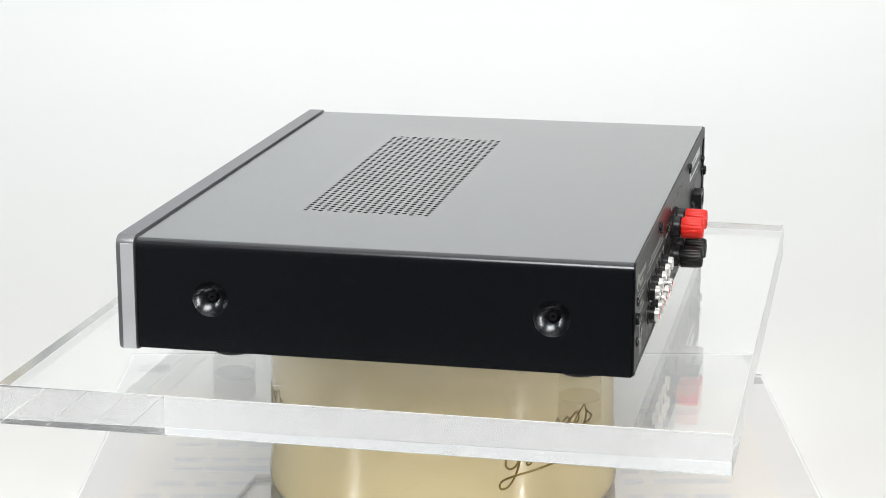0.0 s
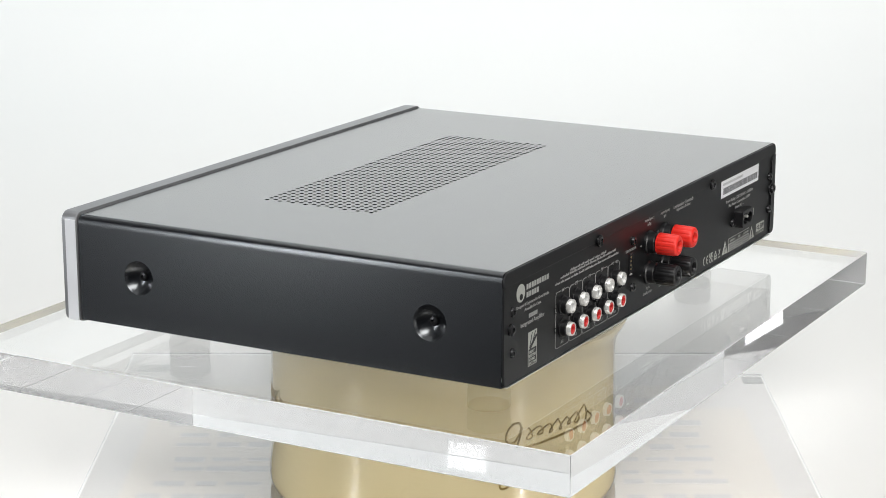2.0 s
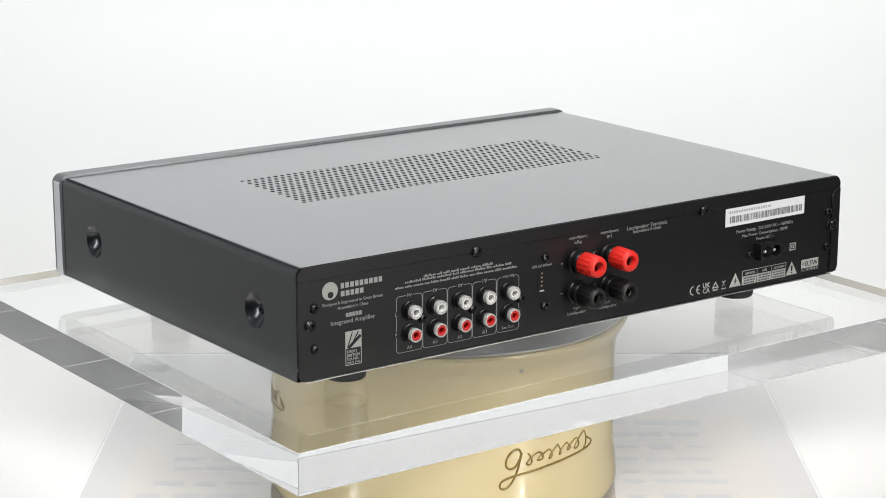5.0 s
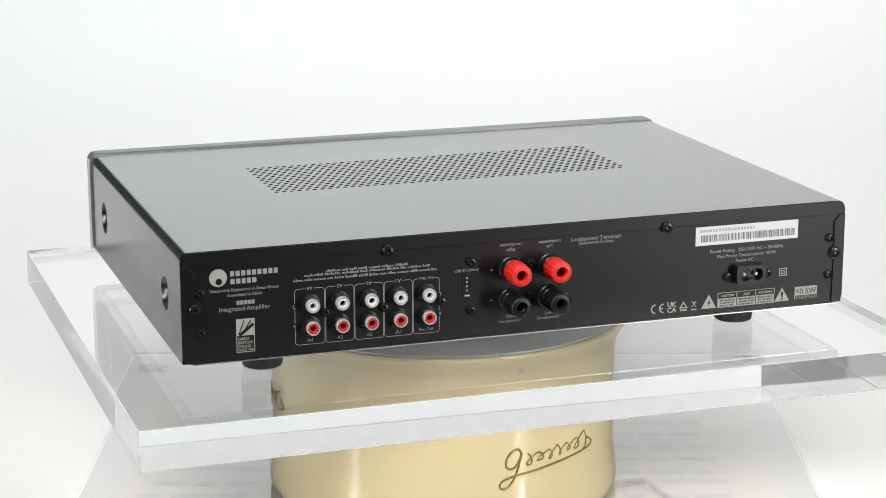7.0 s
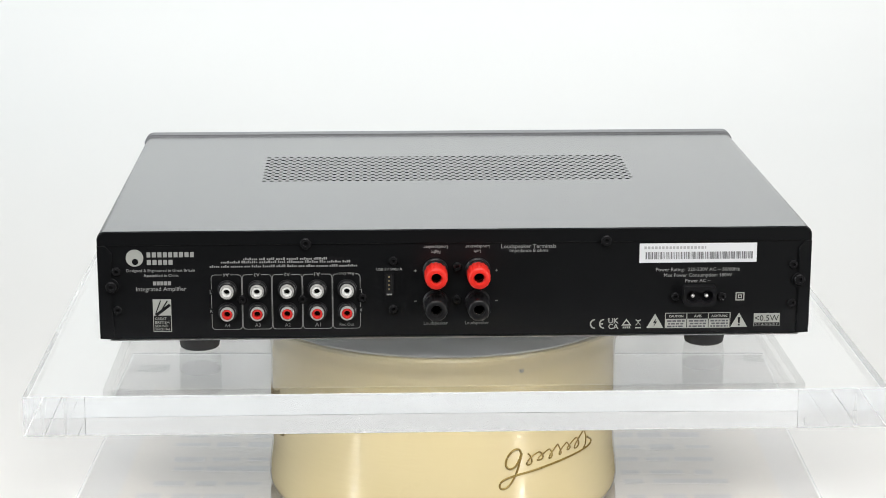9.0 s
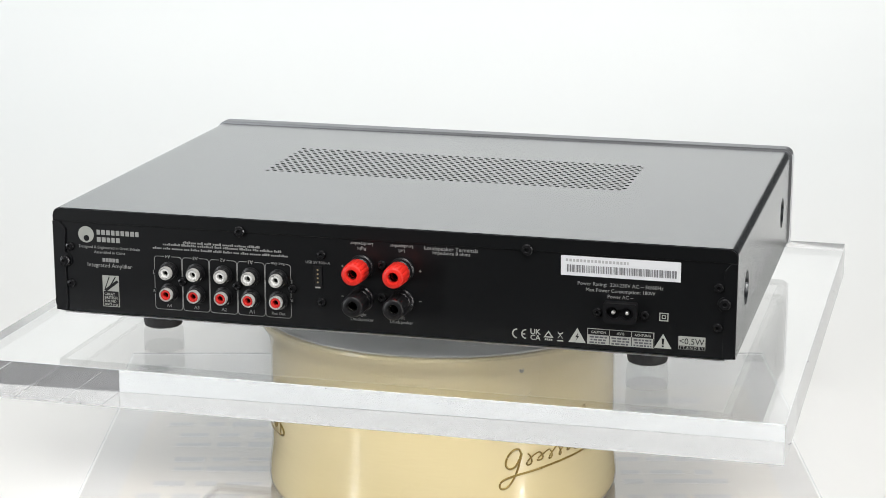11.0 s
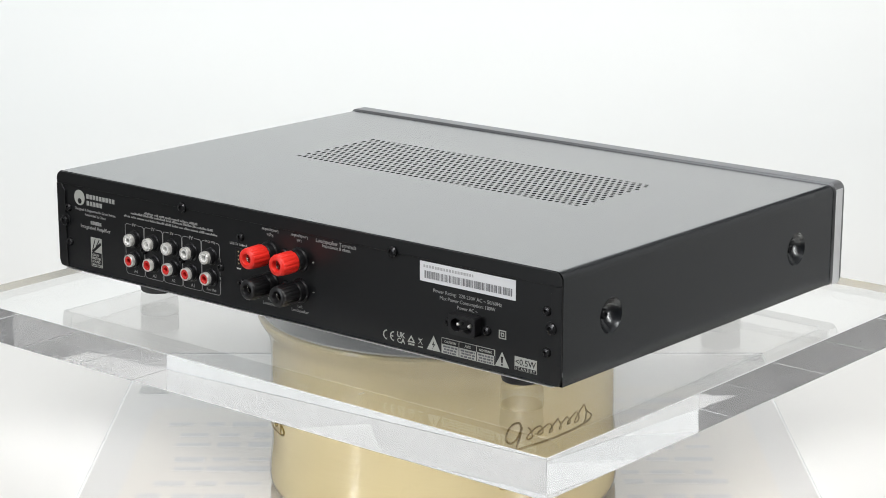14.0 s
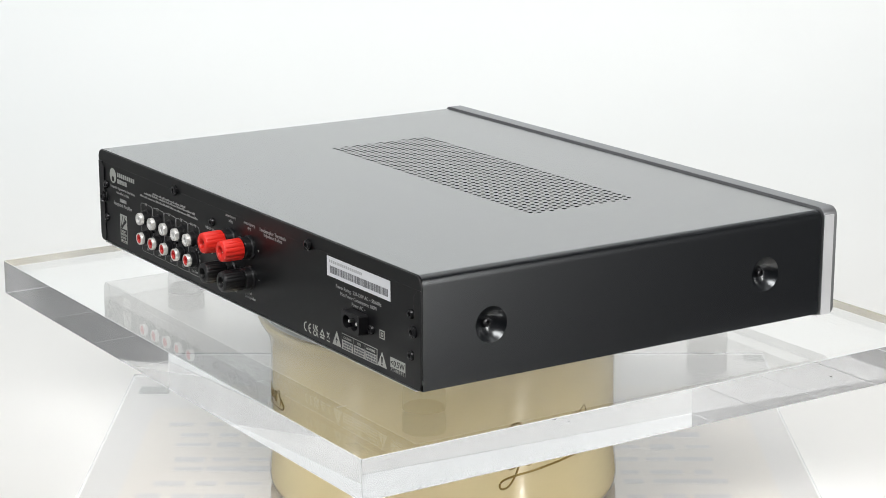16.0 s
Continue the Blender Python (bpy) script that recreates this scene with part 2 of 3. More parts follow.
def tube(points, r, sides=6):
    """A thin round strip along the points."""
    bm = bmesh.new()
    rings = []
    for i, p in enumerate(points):
        d = (points[min(i + 1, len(points) - 1)] - points[max(i - 1, 0)]).normalized()
        side = d.cross(Vector((0, 0, 1)) if abs(d.z) < 0.9 else Vector((1, 0, 0))).normalized()
        up = d.cross(side)
        rings.append([bm.verts.new(p + r * (math.cos(2 * math.pi * k / sides) * side + math.sin(2 * math.pi * k / sides) * up)) for k in range(sides)])
    for a, b in zip(rings, rings[1:]):
        for k in range(sides):
            bm.faces.new((a[k], a[(k + 1) % sides], b[(k + 1) % sides], b[k]))
    bm.faces.new(rings[0][::-1]), bm.faces.new(rings[-1])
    return bm


TAIL = [(25.2, -0.0771), (24.4, -0.0741), (22.4, -0.0743), (20.5, -0.0784), (20.0, -0.0837), (21.3, -0.0867), (23.2, -0.0854), (24.6, -0.0808), (25.4, -0.0771), (24.0, -0.0879), (22.5, -0.0944), (20.6, -0.0989), (18.5, -0.0995), (18.1, -0.096), (19.8, -0.0933), (23.5, -0.0916), (30.1, -0.09), (39.1, -0.088), (48.2, -0.0864), (54.5, -0.0848), (55.9, -0.0817), (53.4, -0.0782)]


def glide(ctrl, n):
    """A smooth run through the control points."""
    out = []
    for i in range(len(ctrl) - 1):
        p0, p1, p2, p3 = (Vector(ctrl[max(0, min(len(ctrl) - 1, i + k))]) for k in (-1, 0, 1, 2))
        for j in range(n):
            t = j / n
            out.append(0.5 * (2 * p1 + (p2 - p0) * t + (2 * p0 - 5 * p1 + 4 * p2 - p3) * t * t + (3 * p1 - p0 - 3 * p2 + p3) * t ** 3))
    return out + [Vector(ctrl[-1])]


def emblem_path(a0, r):
    """A curling pen stroke with a long underline, and a row of small loops above it."""
    line = [on_drum(a0 + p[0], p[1], r) for p in glide(TAIL, 6)]
    pts = []
    for i in range(141):
        u = i / 140
        ph = u * 2 * math.pi * 6.5
        tall = 0.0034 * (1 + 0.22 * math.sin(2.3 * ph / 6.283 + 1.0)) + (0.0034 * (u - 0.86) / 0.14 if u > 0.86 else 0.0)
        lean = (1.3 + 0.5 * math.sin(9.0 * u)) * math.sin(ph + 0.6) - 0.4 * math.sin(2 * ph)
        pts.append(on_drum(a0 + 26.8 + 25.6 * u + lean, -0.0822 + 0.0041 * u + tall * math.cos(ph), r))
    return pts, line


def turntable():
    root = thing("display_turntable", "cream enamelled round turntable with a scratched metal platter", "turntable")
    R = 0.1184
    prof = [(0.0, -0.1313), (0.112, -0.1313), (0.1175, -0.1305), (0.1200, -0.1280), (0.1208, -0.1240), (0.1206, -0.1190), (0.1196, -0.1100), (0.1186, -0.1020), (R, -0.0960), (R, -0.052), (0.1188, -0.047), (0.1198, -0.0425), (0.1215, -0.0382), (0.1240, -0.0342), (0.1262, -0.0308), (0.1270, -0.0282), (0.1262, -0.0266), (0.1240, -0.0263), (0.0, -0.0263)]
    part("drum", lathe(prof, 128), M_CREAM, root, "cream enamelled drum body", smooth=35)
    platter = part("platter", lathe([(0, -0.0262), (0.1234, -0.0262), (0.1238, -0.0258), (0.1238, -0.0251), (0.1232, -0.0247), (0.0, -0.0247)], 128), M_PLATTER, root, "scratched aluminium platter", smooth=35)
    rng = random.Random(7)
    for k in range(60):
        a, r, t = rng.uniform(0, 6.28), 0.112 * math.sqrt(rng.random()), rng.uniform(0, 3.14)
        L = rng.uniform(0.004, 0.018)
        m = Matrix.Translation((r * math.cos(a), r * math.sin(a), -0.0247)) @ Matrix.Rotation(t, 4, "Z")
        bm = box(-L / 2, L / 2, -0.00018, 0.00018, 0, 0.0001)
        bmesh.ops.transform(bm, matrix=m, verts=bm.verts)
        part("scratch", bm, M_LABEL, platter)
    for a0 in (0, -120, 120):
        pts, line = emblem_path(a0, R)
        em = part("emblem", joined(tube(pts, 0.0006), tube(line, 0.0008)), M_GOLD, root, "gold painted flowing pen-stroke emblem", smooth=60)
    part("set_screw", lathe([(0.0018, 0), (0.0018, 0.0005), (0.0014, 0.0007), (0.0009, 0.0002), (0, 0.0001)], 16, Matrix.Translation(on_drum(24.2, -0.0378, 0.1219)) @ Euler((radians(90), 0, radians(24.5))).to_matrix().to_4x4()), M_PAD, root, smooth=40)
    return root, platter


table_drive, platter = turntable()


# ---- clear plate ----
def acrylic_plate():
    ob = part("acrylic_plate", box(-0.2525, 0.2555, -0.2175, 0.2165, -0.0245, 0.0, 0.0002, 1), M_ACRYLIC)
    ob.data.materials.append(M_EDGE)
    ob.data.materials.append(M_ARRIS)
    for p in ob.data.polygons:
        up = abs(p.normal.z)
        p.material_index = 0 if up > 0.9 else 1 if up < 0.1 else 2
    ob.visible_shadow = False
    return tagged(ob, "thick clear acrylic plate with polished edges on the turntable", "acrylic plate")


plate = acrylic_plate()


def plate_marks():
    """Small chips along the rims and a few hairline scratches."""
    rng = random.Random(21)
    for k in range(14):
        side, u = rng.randrange(4), rng.uniform(-0.9, 0.9)
        z = rng.choice((-0.001, -0.0235, rng.uniform(-0.021, -0.003)))
        w = rng.uniform(0.0003, 0.0008)
        x, y = ((0.2525 * u, -0.2177), (0.2525 * u, 0.2167), (-0.2527, 0.216 * u), (0.2557, 0.216 * u))[side]
        bm = lathe([(0, -0.0002), (w, -0.0001), (w * 0.6, 0.0002), (0, 0.0003)], 7)
        bmesh.ops.scale(bm, vec=(rng.uniform(0.8, 2.2) if side < 2 else 0.5, 0.5 if side < 2 else rng.uniform(0.8, 2.2), 1), verts=bm.verts)
        bmesh.ops.translate(bm, vec=(x, y, z), verts=bm.verts)
        part("chip", bm, M_INK, plate)
    for k in range(46):
        L, t = rng.choice((0.0007, 0.001, rng.uniform(0.003, 0.012))), rng.uniform(0, 3.14)
        m = Matrix.Translation((rng.uniform(-0.23, 0.23), rng.uniform(-0.21, 0.20), 0.0001)) @ Matrix.Rotation(t, 4, "Z")
        bm = box(-L / 2, L / 2, -0.00008, 0.00008, 0, 0.00006)
        bmesh.ops.transform(bm, matrix=m, verts=bm.verts)
        part("scratch", bm, M_LABEL, plate)


plate_marks()


# ---- amplifier ----
XL, XR, YR, YF, ZB, ZT = -0.2140, 0.2190, -0.1560, 0.1408, 0.0165, 0.0835
RAD = 0.0050
YP = YR  # face of the rear panel


def facing_rear(x, z, y=YP):
    """A frame on the rear panel: local x along it, y up, z out of it."""
    return Matrix.Translation((x, y, z)) @ Euler((radians(90), 0, 0)).to_matrix().to_4x4()


def fill_with_holes(bm, rect, holes, place, segs=28):
    """A flat rectangle with round holes; place(u, v) gives the 3D point. Returns each hole's ring."""
    rings, edges = [], []
    loops = [[place(*p) for p in rect]]
    for cu, cv, r in holes:
        loops.append([place(cu + r * math.cos(2 * math.pi * i / segs), cv + r * math.sin(2 * math.pi * i / segs)) for i in range(segs)])
    for k, lp in enumerate(loops):
        vs = [bm.verts.new(p) for p in lp]
        edges += [bm.edges.new((vs[i], vs[(i + 1) % len(vs)])) for i in range(len(vs))]
        if k:
            rings.append(vs)
    bmesh.ops.triangle_fill(bm, use_beauty=True, use_dissolve=False, edges=edges)
    return rings


VX0, VX1, VY0, VY1, HOLE = -0.1225, 0.1285, -0.0175, 0.0650, 0.00156
ROWS, COLS = 17, 48


def cover(root):
    """Folded sheet cover: perforated top, rounded shoulders, two sides with cone-shaped screw wells."""
    bm = bmesh.new()
    y0, y1 = YR + 0.0004, YF
    xl, xr = XL + RAD + 0.0012, XR - RAD - 0.0012
    xs, ys = [xl, VX0, VX1, xr], [y0, VY0, VY1, y1]
    g = [[bm.verts.new((x, y, ZT)) for y in ys] for x in xs]
    for i in range(3):
        for j in range(3):
            if (i, j) != (1, 1):
                bm.faces.new((g[i][j], g[i + 1][j], g[i + 1][j + 1], g[i][j + 1]))
    # perforated field: staggered cells, each with a round hole that has depth
    px, py = (VX1 - VX0) / (COLS + 0.5), (VY1 - VY0) / ROWS
    n = 10
    for j in range(ROWS):
        ya, yb = VY0 + j * py, VY0 + (j + 1) * py
        shift = 0.5 * px if j % 2 else 0.0
        for i in range(COLS):
            lo = VX0 + shift + i * px
            hi = lo + px
            left, right = (VX0 if i == 0 else lo), (VX1 if i == COLS - 1 else hi)
            cx, cy = (lo + hi) / 2, (ya + yb) / 2
            rim, low, sq = [], [], []
            for k in range(n):
                a = 2 * math.pi * k / n
                c, s = math.cos(a), math.sin(a)
                rim.append(bm.verts.new((cx + HOLE * c, cy + HOLE * s, ZT)))
                low.append(bm.verts.new((cx + HOLE * c, cy + HOLE * s, ZT - 0.001)))
                q = 1 / max(abs(c), abs(s))
                ux, uy = c * q, s * q
                ex = (right - cx) if ux > 0 else (cx - left)
                sq.append(bm.verts.new((cx + ux * ex, cy + uy * py / 2, ZT)))
            for k in range(n):
                m = (k + 1) % n
                bm.faces.new((rim[k], sq[k], sq[m], rim[m]))
                bm.faces.new((rim[k], rim[m], low[m], low[k]))
            # square corners of the cell
            for sx, sy in ((1, 1), (-1, 1), (-1, -1), (1, -1)):
                a = math.atan2(sy, sx) % (2 * math.pi)
                k = int(a / (2 * math.pi) * n) % n
                v = bm.verts.new((right if sx > 0 else left, cy + sy * py / 2, ZT))
                bm.faces.new((sq[k], v, sq[(k + 1) % n]))
    # shoulders and sides
    for sgn, xe, xw in ((-1, xl, XL), (1, xr, XR)):
        prev = None
        bend = [(xe, ZT)] + [(xw - sgn * RAD * (1 - math.sin(math.pi / 2 * k / 8)), ZT - RAD + RAD * math.cos(math.pi / 2 * k / 8)) for k in range(9)] + [(xw, ZT - RAD - 0.0012)]
        for x, z in bend:
            row = [bm.verts.new((x, y0, z)), bm.verts.new((x, y1, z))]
            if prev:
                bm.faces.new((prev[0], row[0], row[1], prev[1]))
            prev = row
        rings = fill_with_holes(bm, [(y0, ZB), (y1, ZB), (y1, ZT - RAD - 0.0012), (y0, ZT - RAD - 0.0012)], [(0.0955, 0.0488, 0.0109), (-0.1095, 0.0488, 0.0109)], lambda u, v: (xw, u, v))
        for ring in rings:
            c = sum((v.co for v in ring), Vector()) / len(ring)
            last = ring
            for f, d in ((0.975, 0.0003), (0.93, 0.0010), (0.84, 0.0022), (0.70, 0.0037), (0.55, 0.0049), (0.42, 0.0056), (0.34, 0.0060), (0.0, 0.0060)):
                if f == 0.0:
                    bm.faces.new([v for v in last])
                    break
                nxt = [bm.verts.new(c + (v.co - c) * f + Vector((-sgn * d, 0, 0))) for v in ring]
                for k in range(len(ring)):
                    m = (k + 1) % len(ring)
                    bm.faces.new((last[k], last[m], nxt[m], nxt[k]))
                last = nxt
        # bottom fold
        w = [bm.verts.new(p) for p in ((xw, y0, ZB), (xw, y1, ZB), (xw - sgn * 0.012, y1, ZB - 0.0004), (xw - sgn * 0.012, y0, ZB - 0.0004))]
        bm.faces.new(w)
    bmesh.ops.remove_doubles(bm, verts=bm.verts, dist=0.00001)
    ob = part("cover", bm, M_CASE, root, "black satin folded steel cover with perforated top", smooth=30)
    return ob


def inner_box(root):
    # Near-black block paints the shade seen through the vent holes.
    part("inner_chassis", box(XL + 0.013, XR - 0.013, YR + 0.004, YF - 0.002, ZB + 0.002, ZT - 0.010), M_DARK, root, "inner chassis under the vent, coloured near black as shade")
    part("bottom_plate", box(XL + 0.006, XR - 0.006, YR - 0.0004, YF, ZB - 0.0012, ZB - 0.0005), M_STEEL, root, "bare zinc-plated bottom plate edge")


def screw_mesh(r=0.0029):
    bm = lathe([(r, 0.0), (r, 0.0011), (r * 0.8, 0.0019), (r * 0.42, 0.0021), (r * 0.36, 0.0010), (0.0, 0.0009)], 18)
    return bm


def rear_panel(root):
    panel = part("rear_panel", box(XL + 0.0022, XR - 0.0022, YP, YP + 0.0012, ZB, ZT - 0.0022), M_REAR, root, "black steel rear panel with printed lettering")
    # folded ends of the cover with a notch round the middle screw
    for sgn, xo in ((1, XL), (-1, XR)):
        w = 0.0088 if sgn > 0 else 0.0078
        out = [(0, ZB + 0.0045), (0.0010, ZB + 0.0016), (0.0022, ZB + 0.0004), (0.0042, ZB), (w - 0.001, ZB), (w, ZB + 0.002)]
        for k in range(9):
            a = -math.pi / 2 + math.pi * k / 8
            out.append((w - 0.001 + 0.0046 * math.cos(a), 0.0499 + 0.0046 * math.sin(a)))
        out += [(w, 0.0702), (w - 0.004, 0.0748), (w - 0.0075, 0.0748), (0, 0.0748)]
        m = facing_rear(xo, 0.0, YP + 0.0001) @ Matrix.Diagonal((sgn, 1, 1, 1))
        part("end_flange", slab(out, 0.0011, m, 0.0003), M_REAR, root, "folded black end flange")
    # rounded dark rim above the panel
    rim = [(XL + 0.0003, ZT - 0.0086), (XR - 0.0003, ZT - 0.0086)] + arc_pts(XR - 0.0053, ZT - 0.0053, 0.0050, 0, 90, 6) + arc_pts(XL + 0.0053, ZT - 0.0053, 0.0050, 90, 180, 6)
    part("top_rim", slab(rim, 0.0009, facing_rear(0, 0, YP + 0.0001), 0.0003), M_REAR, root)
    return panel


def rear_screws(panel):
    base = part("screw", screw_mesh(), M_SCREW, panel, "black cross-head screw", smooth=40)
    base.matrix_basis = facing_rear(-0.1274, 0.0407)
    spots = [(-0.0911, 0.0405), (-0.0547, 0.0411), (-0.0357, 0.0640), (-0.0358, 0.0338), (0.0030, 0.0601), (0.0030, 0.0395), (-0.2028, 0.0588), (-0.2027, 0.0347), (0.2083, 0.0597), (0.2083, 0.0354), (0.1365, 0.0399), (0.1649, 0.0399)]
    for x, z in spots:
        copy_thing(base, facing_rear(x, z))
    big = part("large_screw", screw_mesh(0.0036), M_SCREW, panel, "large black cross-head screw", smooth=40)
    big.matrix_basis = facing_rear(-0.0885, 0.0755, YP - 0.0009)
    for x, z in ((0.0935, 0.0757), (-0.2062, 0.0494), (0.2122, 0.0502)):
        copy_thing(big, facing_rear(x, z, YP - 0.0012))


def rca(panel):
    first = {}
    for k, x in enumerate((-0.1364, -0.1182, -0.1001, -0.0820, -0.0639)):
        for z, mat, kind in ((0.0468, M_WHITE, "white"), (0.0329, M_REDDEEP, "red")):
            if kind not in first:
                body = part("phono_socket", lathe([(0.0060, 0.0), (0.0060, 0.0008), (0.0052, 0.0011), (0.0052, 0.0040), (0.0048, 0.0043), (0.0041, 0.0043)], 28), M_BLACK, panel, "phono socket with a " + kind + " insulator", smooth=40)
                part("shell", lathe([(0.0042, 0.0036), (0.0042, 0.0068), (0.0040, 0.0071), (0.0034, 0.0071), (0.0033, 0.0066), (0.0033, 0.0050)], 28), M_SHELL, body, "plated outer ring", smooth=40)
                part("insulator", lathe([(0.0032, 0.0036), (0.0032, 0.0066), (0.0029, 0.0070), (0.0021, 0.0070), (0.0018, 0.0065), (0.0018, 0.0026)], 24), mat, body, smooth=40)
                # Near-black disc painting the shaded hole in the socket's centre.
                part("contact", lathe([(0.0018, 0.0026), (0.0010, 0.0032), (0.0, 0.0028)], 12), M_DARK, body)
                first[kind] = body
                body.matrix_basis = facing_rear(x, z)
            else:
                copy_thing(first[kind], facing_rear(x, z))


def binding_posts(panel):
    first = {}
    for x in (-0.0102, 0.0155):
        for z, kind, mat in ((0.0577, "red", M_RED), (0.0379, "black", M_BLACK)):
            if kind not in first:
                post = part("binding_post", lathe([(0.0078, 0), (0.0078, 0.0012), (0.0070, 0.0019), (0.0069, 0.0058), (0.0062, 0.0064), (0.0046, 0.0064), (0.0046, 0.0082)], 32), M_BLACK, panel, kind + " loudspeaker binding post", smooth=40)
                part("cap", lathe([(0.0042, 0.0070), (0.0066, 0.0070), (0.0071, 0.0076), (0.0070, 0.0150), (0.0068, 0.0194), (0.0064, 0.0206), (0.0057, 0.0212), (0.0037, 0.0212), (0.0033, 0.0206), (0.0032, 0.0115)], 84, flute=14, flute_depth=0.00045, flute_span=(2, 4)), mat, post, "fluted " + kind + " screw cap", smooth=50)
                part("socket", lathe([(0.0031, 0.0150), (0.0031, 0.0180), (0.0029, 0.0183), (0.0027, 0.0180), (0.0027, 0.0150)], 20), M_NICKEL, post, "metal plug socket", smooth=40)
                first[kind] = post
                post.matrix_basis = facing_rear(x, z)
            else:
                copy_thing(first[kind], facing_rear(x, z))


def arc_pts(cx, cy, r, a0, a1, n):
    return [(cx + r * math.cos(radians(a0 + (a1 - a0) * i / n)), cy + r * math.sin(radians(a0 + (a1 - a0) * i / n))) for i in range(n + 1)]


def mains_and_usb(panel):
    bm = bmesh.new()
    yo, cx, cz = YP - 0.0064, 0.1507, 0.0414
    outer = arc_pts(cx - 0.0088, cz + 0.0049, 0.0012, 90, 180, 4) + arc_pts(cx - 0.0068, cz - 0.0031, 0.0032, 180, 270, 5) + arc_pts(cx + 0.0068, cz - 0.0031, 0.0032, 270, 360, 5) + arc_pts(cx + 0.0088, cz + 0.0049, 0.0012, 0, 90, 4)
    well = arc_pts(cx - 0.0042, cz, 0.0040, 40, 320, 18) + arc_pts(cx + 0.0042, cz, 0.0040, 220, 500, 18)
    loops, edges = [], []
    for lp in (outer, well):
        vs = [bm.verts.new((u, yo, v)) for u, v in lp]
        edges += [bm.edges.new((vs[i], vs[(i + 1) % len(vs)])) for i in range(len(vs))]
        loops.append(vs)
    bmesh.ops.triangle_fill(bm, use_beauty=True, use_dissolve=False, edges=edges)
    for vs, yy in ((loops[0], YP), (loops[1], YP - 0.0015)):
        nx = [bm.verts.new((v.co.x, yy, v.co.z)) for v in vs]
        for i in range(len(vs)):
            j = (i + 1) % len(vs)
            bm.faces.new((vs[i], vs[j], nx[j], nx[i]))
        if yy != YP:
            bm.faces.new(nx)
    housing = part("mains_inlet", bm, M_BLACK, panel, "black figure-eight mains inlet")
    for x in (cx - 0.0042, cx + 0.0042):
        part("pin", lathe([(0.0012, 0), (0.0012, 0.0026), (0.0011, 0.0031), (0.0008, 0.0034), (0.0004, 0.0036), (0, 0.00362)], 14, facing_rear(x, cz, YP - 0.0015)), M_SHELL, housing, "bright metal pin", smooth=40)
    usb = part("usb_port", joined(box(-0.0411, -0.0405, YP - 0.0005, YP, 0.0430, 0.0560), box(-0.0359, -0.0353, YP - 0.0005, YP, 0.0430, 0.0560), box(-0.0411, -0.0353, YP - 0.0005, YP, 0.0560, 0.0566)), M_BLACK, panel, "upright metal usb port")
    # No real hollow: a near-black slab paints the port's inner shade.
    part("cavity_shade", box(-0.0405, -0.0359, YP - 0.0002, YP, 0.0436, 0.0560), M_DARK, usb)
    part("lip", box(-0.0398, -0.0366, YP - 0.0006, YP, 0.0426, 0.0434), M_SHELL, usb, "bright metal lip")
    for k in range(4):
        z = 0.0458 + 0.0026 * k
        part("contact", box(-0.0388, -0.0378, YP - 0.0004, YP - 0.0002, z, z + 0.0009), M_GILT, usb)


# ---- printing on the rear panel ----
INK_D = 0.00016


def print_slab(name, outline, mat, panel, y=YP, label=""):
    return part(name, slab(outline, INK_D, facing_rear(0, 0, y)), mat, panel, label)


def rect(x0, x1, z0, z1):
    return [(x0, z0), (x1, z0), (x1, z1), (x0, z1)]


def ring_bm(outer, inner, y=YP):
    """A flat frame between two outlines with the same number of corners."""
    bm = bmesh.new()
    m = facing_rear(0, 0, y)
    o = [bm.verts.new(m @ Vector((u, v, INK_D))) for u, v in outer]
    i = [bm.verts.new(m @ Vector((u, v, INK_D))) for u, v in inner]
    n = len(outer)
    for k in range(n):
        bm.faces.new((o[k], o[(k + 1) % n], i[(k + 1) % n], i[k]))
    r = bmesh.ops.extrude_face_region(bm, geom=bm.faces[:])
    bmesh.ops.translate(bm, vec=(0, INK_D, 0), verts=[v for v in r["geom"] if isinstance(v, bmesh.types.BMVert)])
    return bm


def lettering(text, x0, x1, zc, panel, mat=None, turned=False, y=YP, bold=0.0):
    """Words of the given width, centred on the height zc."""
    cu = bpy.data.curves.new("lettering", "FONT")
    cu.body, cu.size, cu.align_x, cu.align_y = text, 0.005, "CENTER", "CENTER"
    cu.resolution_u, cu.extrude, cu.offset = 2, 0.005, bold
    tmp = new("lettering", cu)
    bpy.context.view_layer.update()
    me = bpy.data.meshes.new_from_object(tmp.evaluated_get(bpy.context.evaluated_depsgraph_get()))
    bpy.data.objects.remove(tmp)
    bpy.data.curves.remove(cu)
    me.name = "lettering"
    xs = [v.co.x for v in me.vertices]
    k = (x1 - x0) / (max(xs) - min(xs))
    mid = (max(xs) + min(xs)) / 2
    ys = [v.co.y for v in me.vertices]
    midy = (max(ys) + min(ys)) / 2
    me.transform(Matrix.Diagonal((k, k, INK_D / 0.01, 1)) @ Matrix.Translation((-mid, -midy, 0.005)))
    me.materials.append(mat or M_PRINT)
    ob = new("lettering", me)
    ob.parent = panel
    ob.matrix_basis = facing_rear((x0 + x1) / 2, zc, y) @ Matrix.Rotation(math.pi if turned else 0, 4, "Z")
    return ob


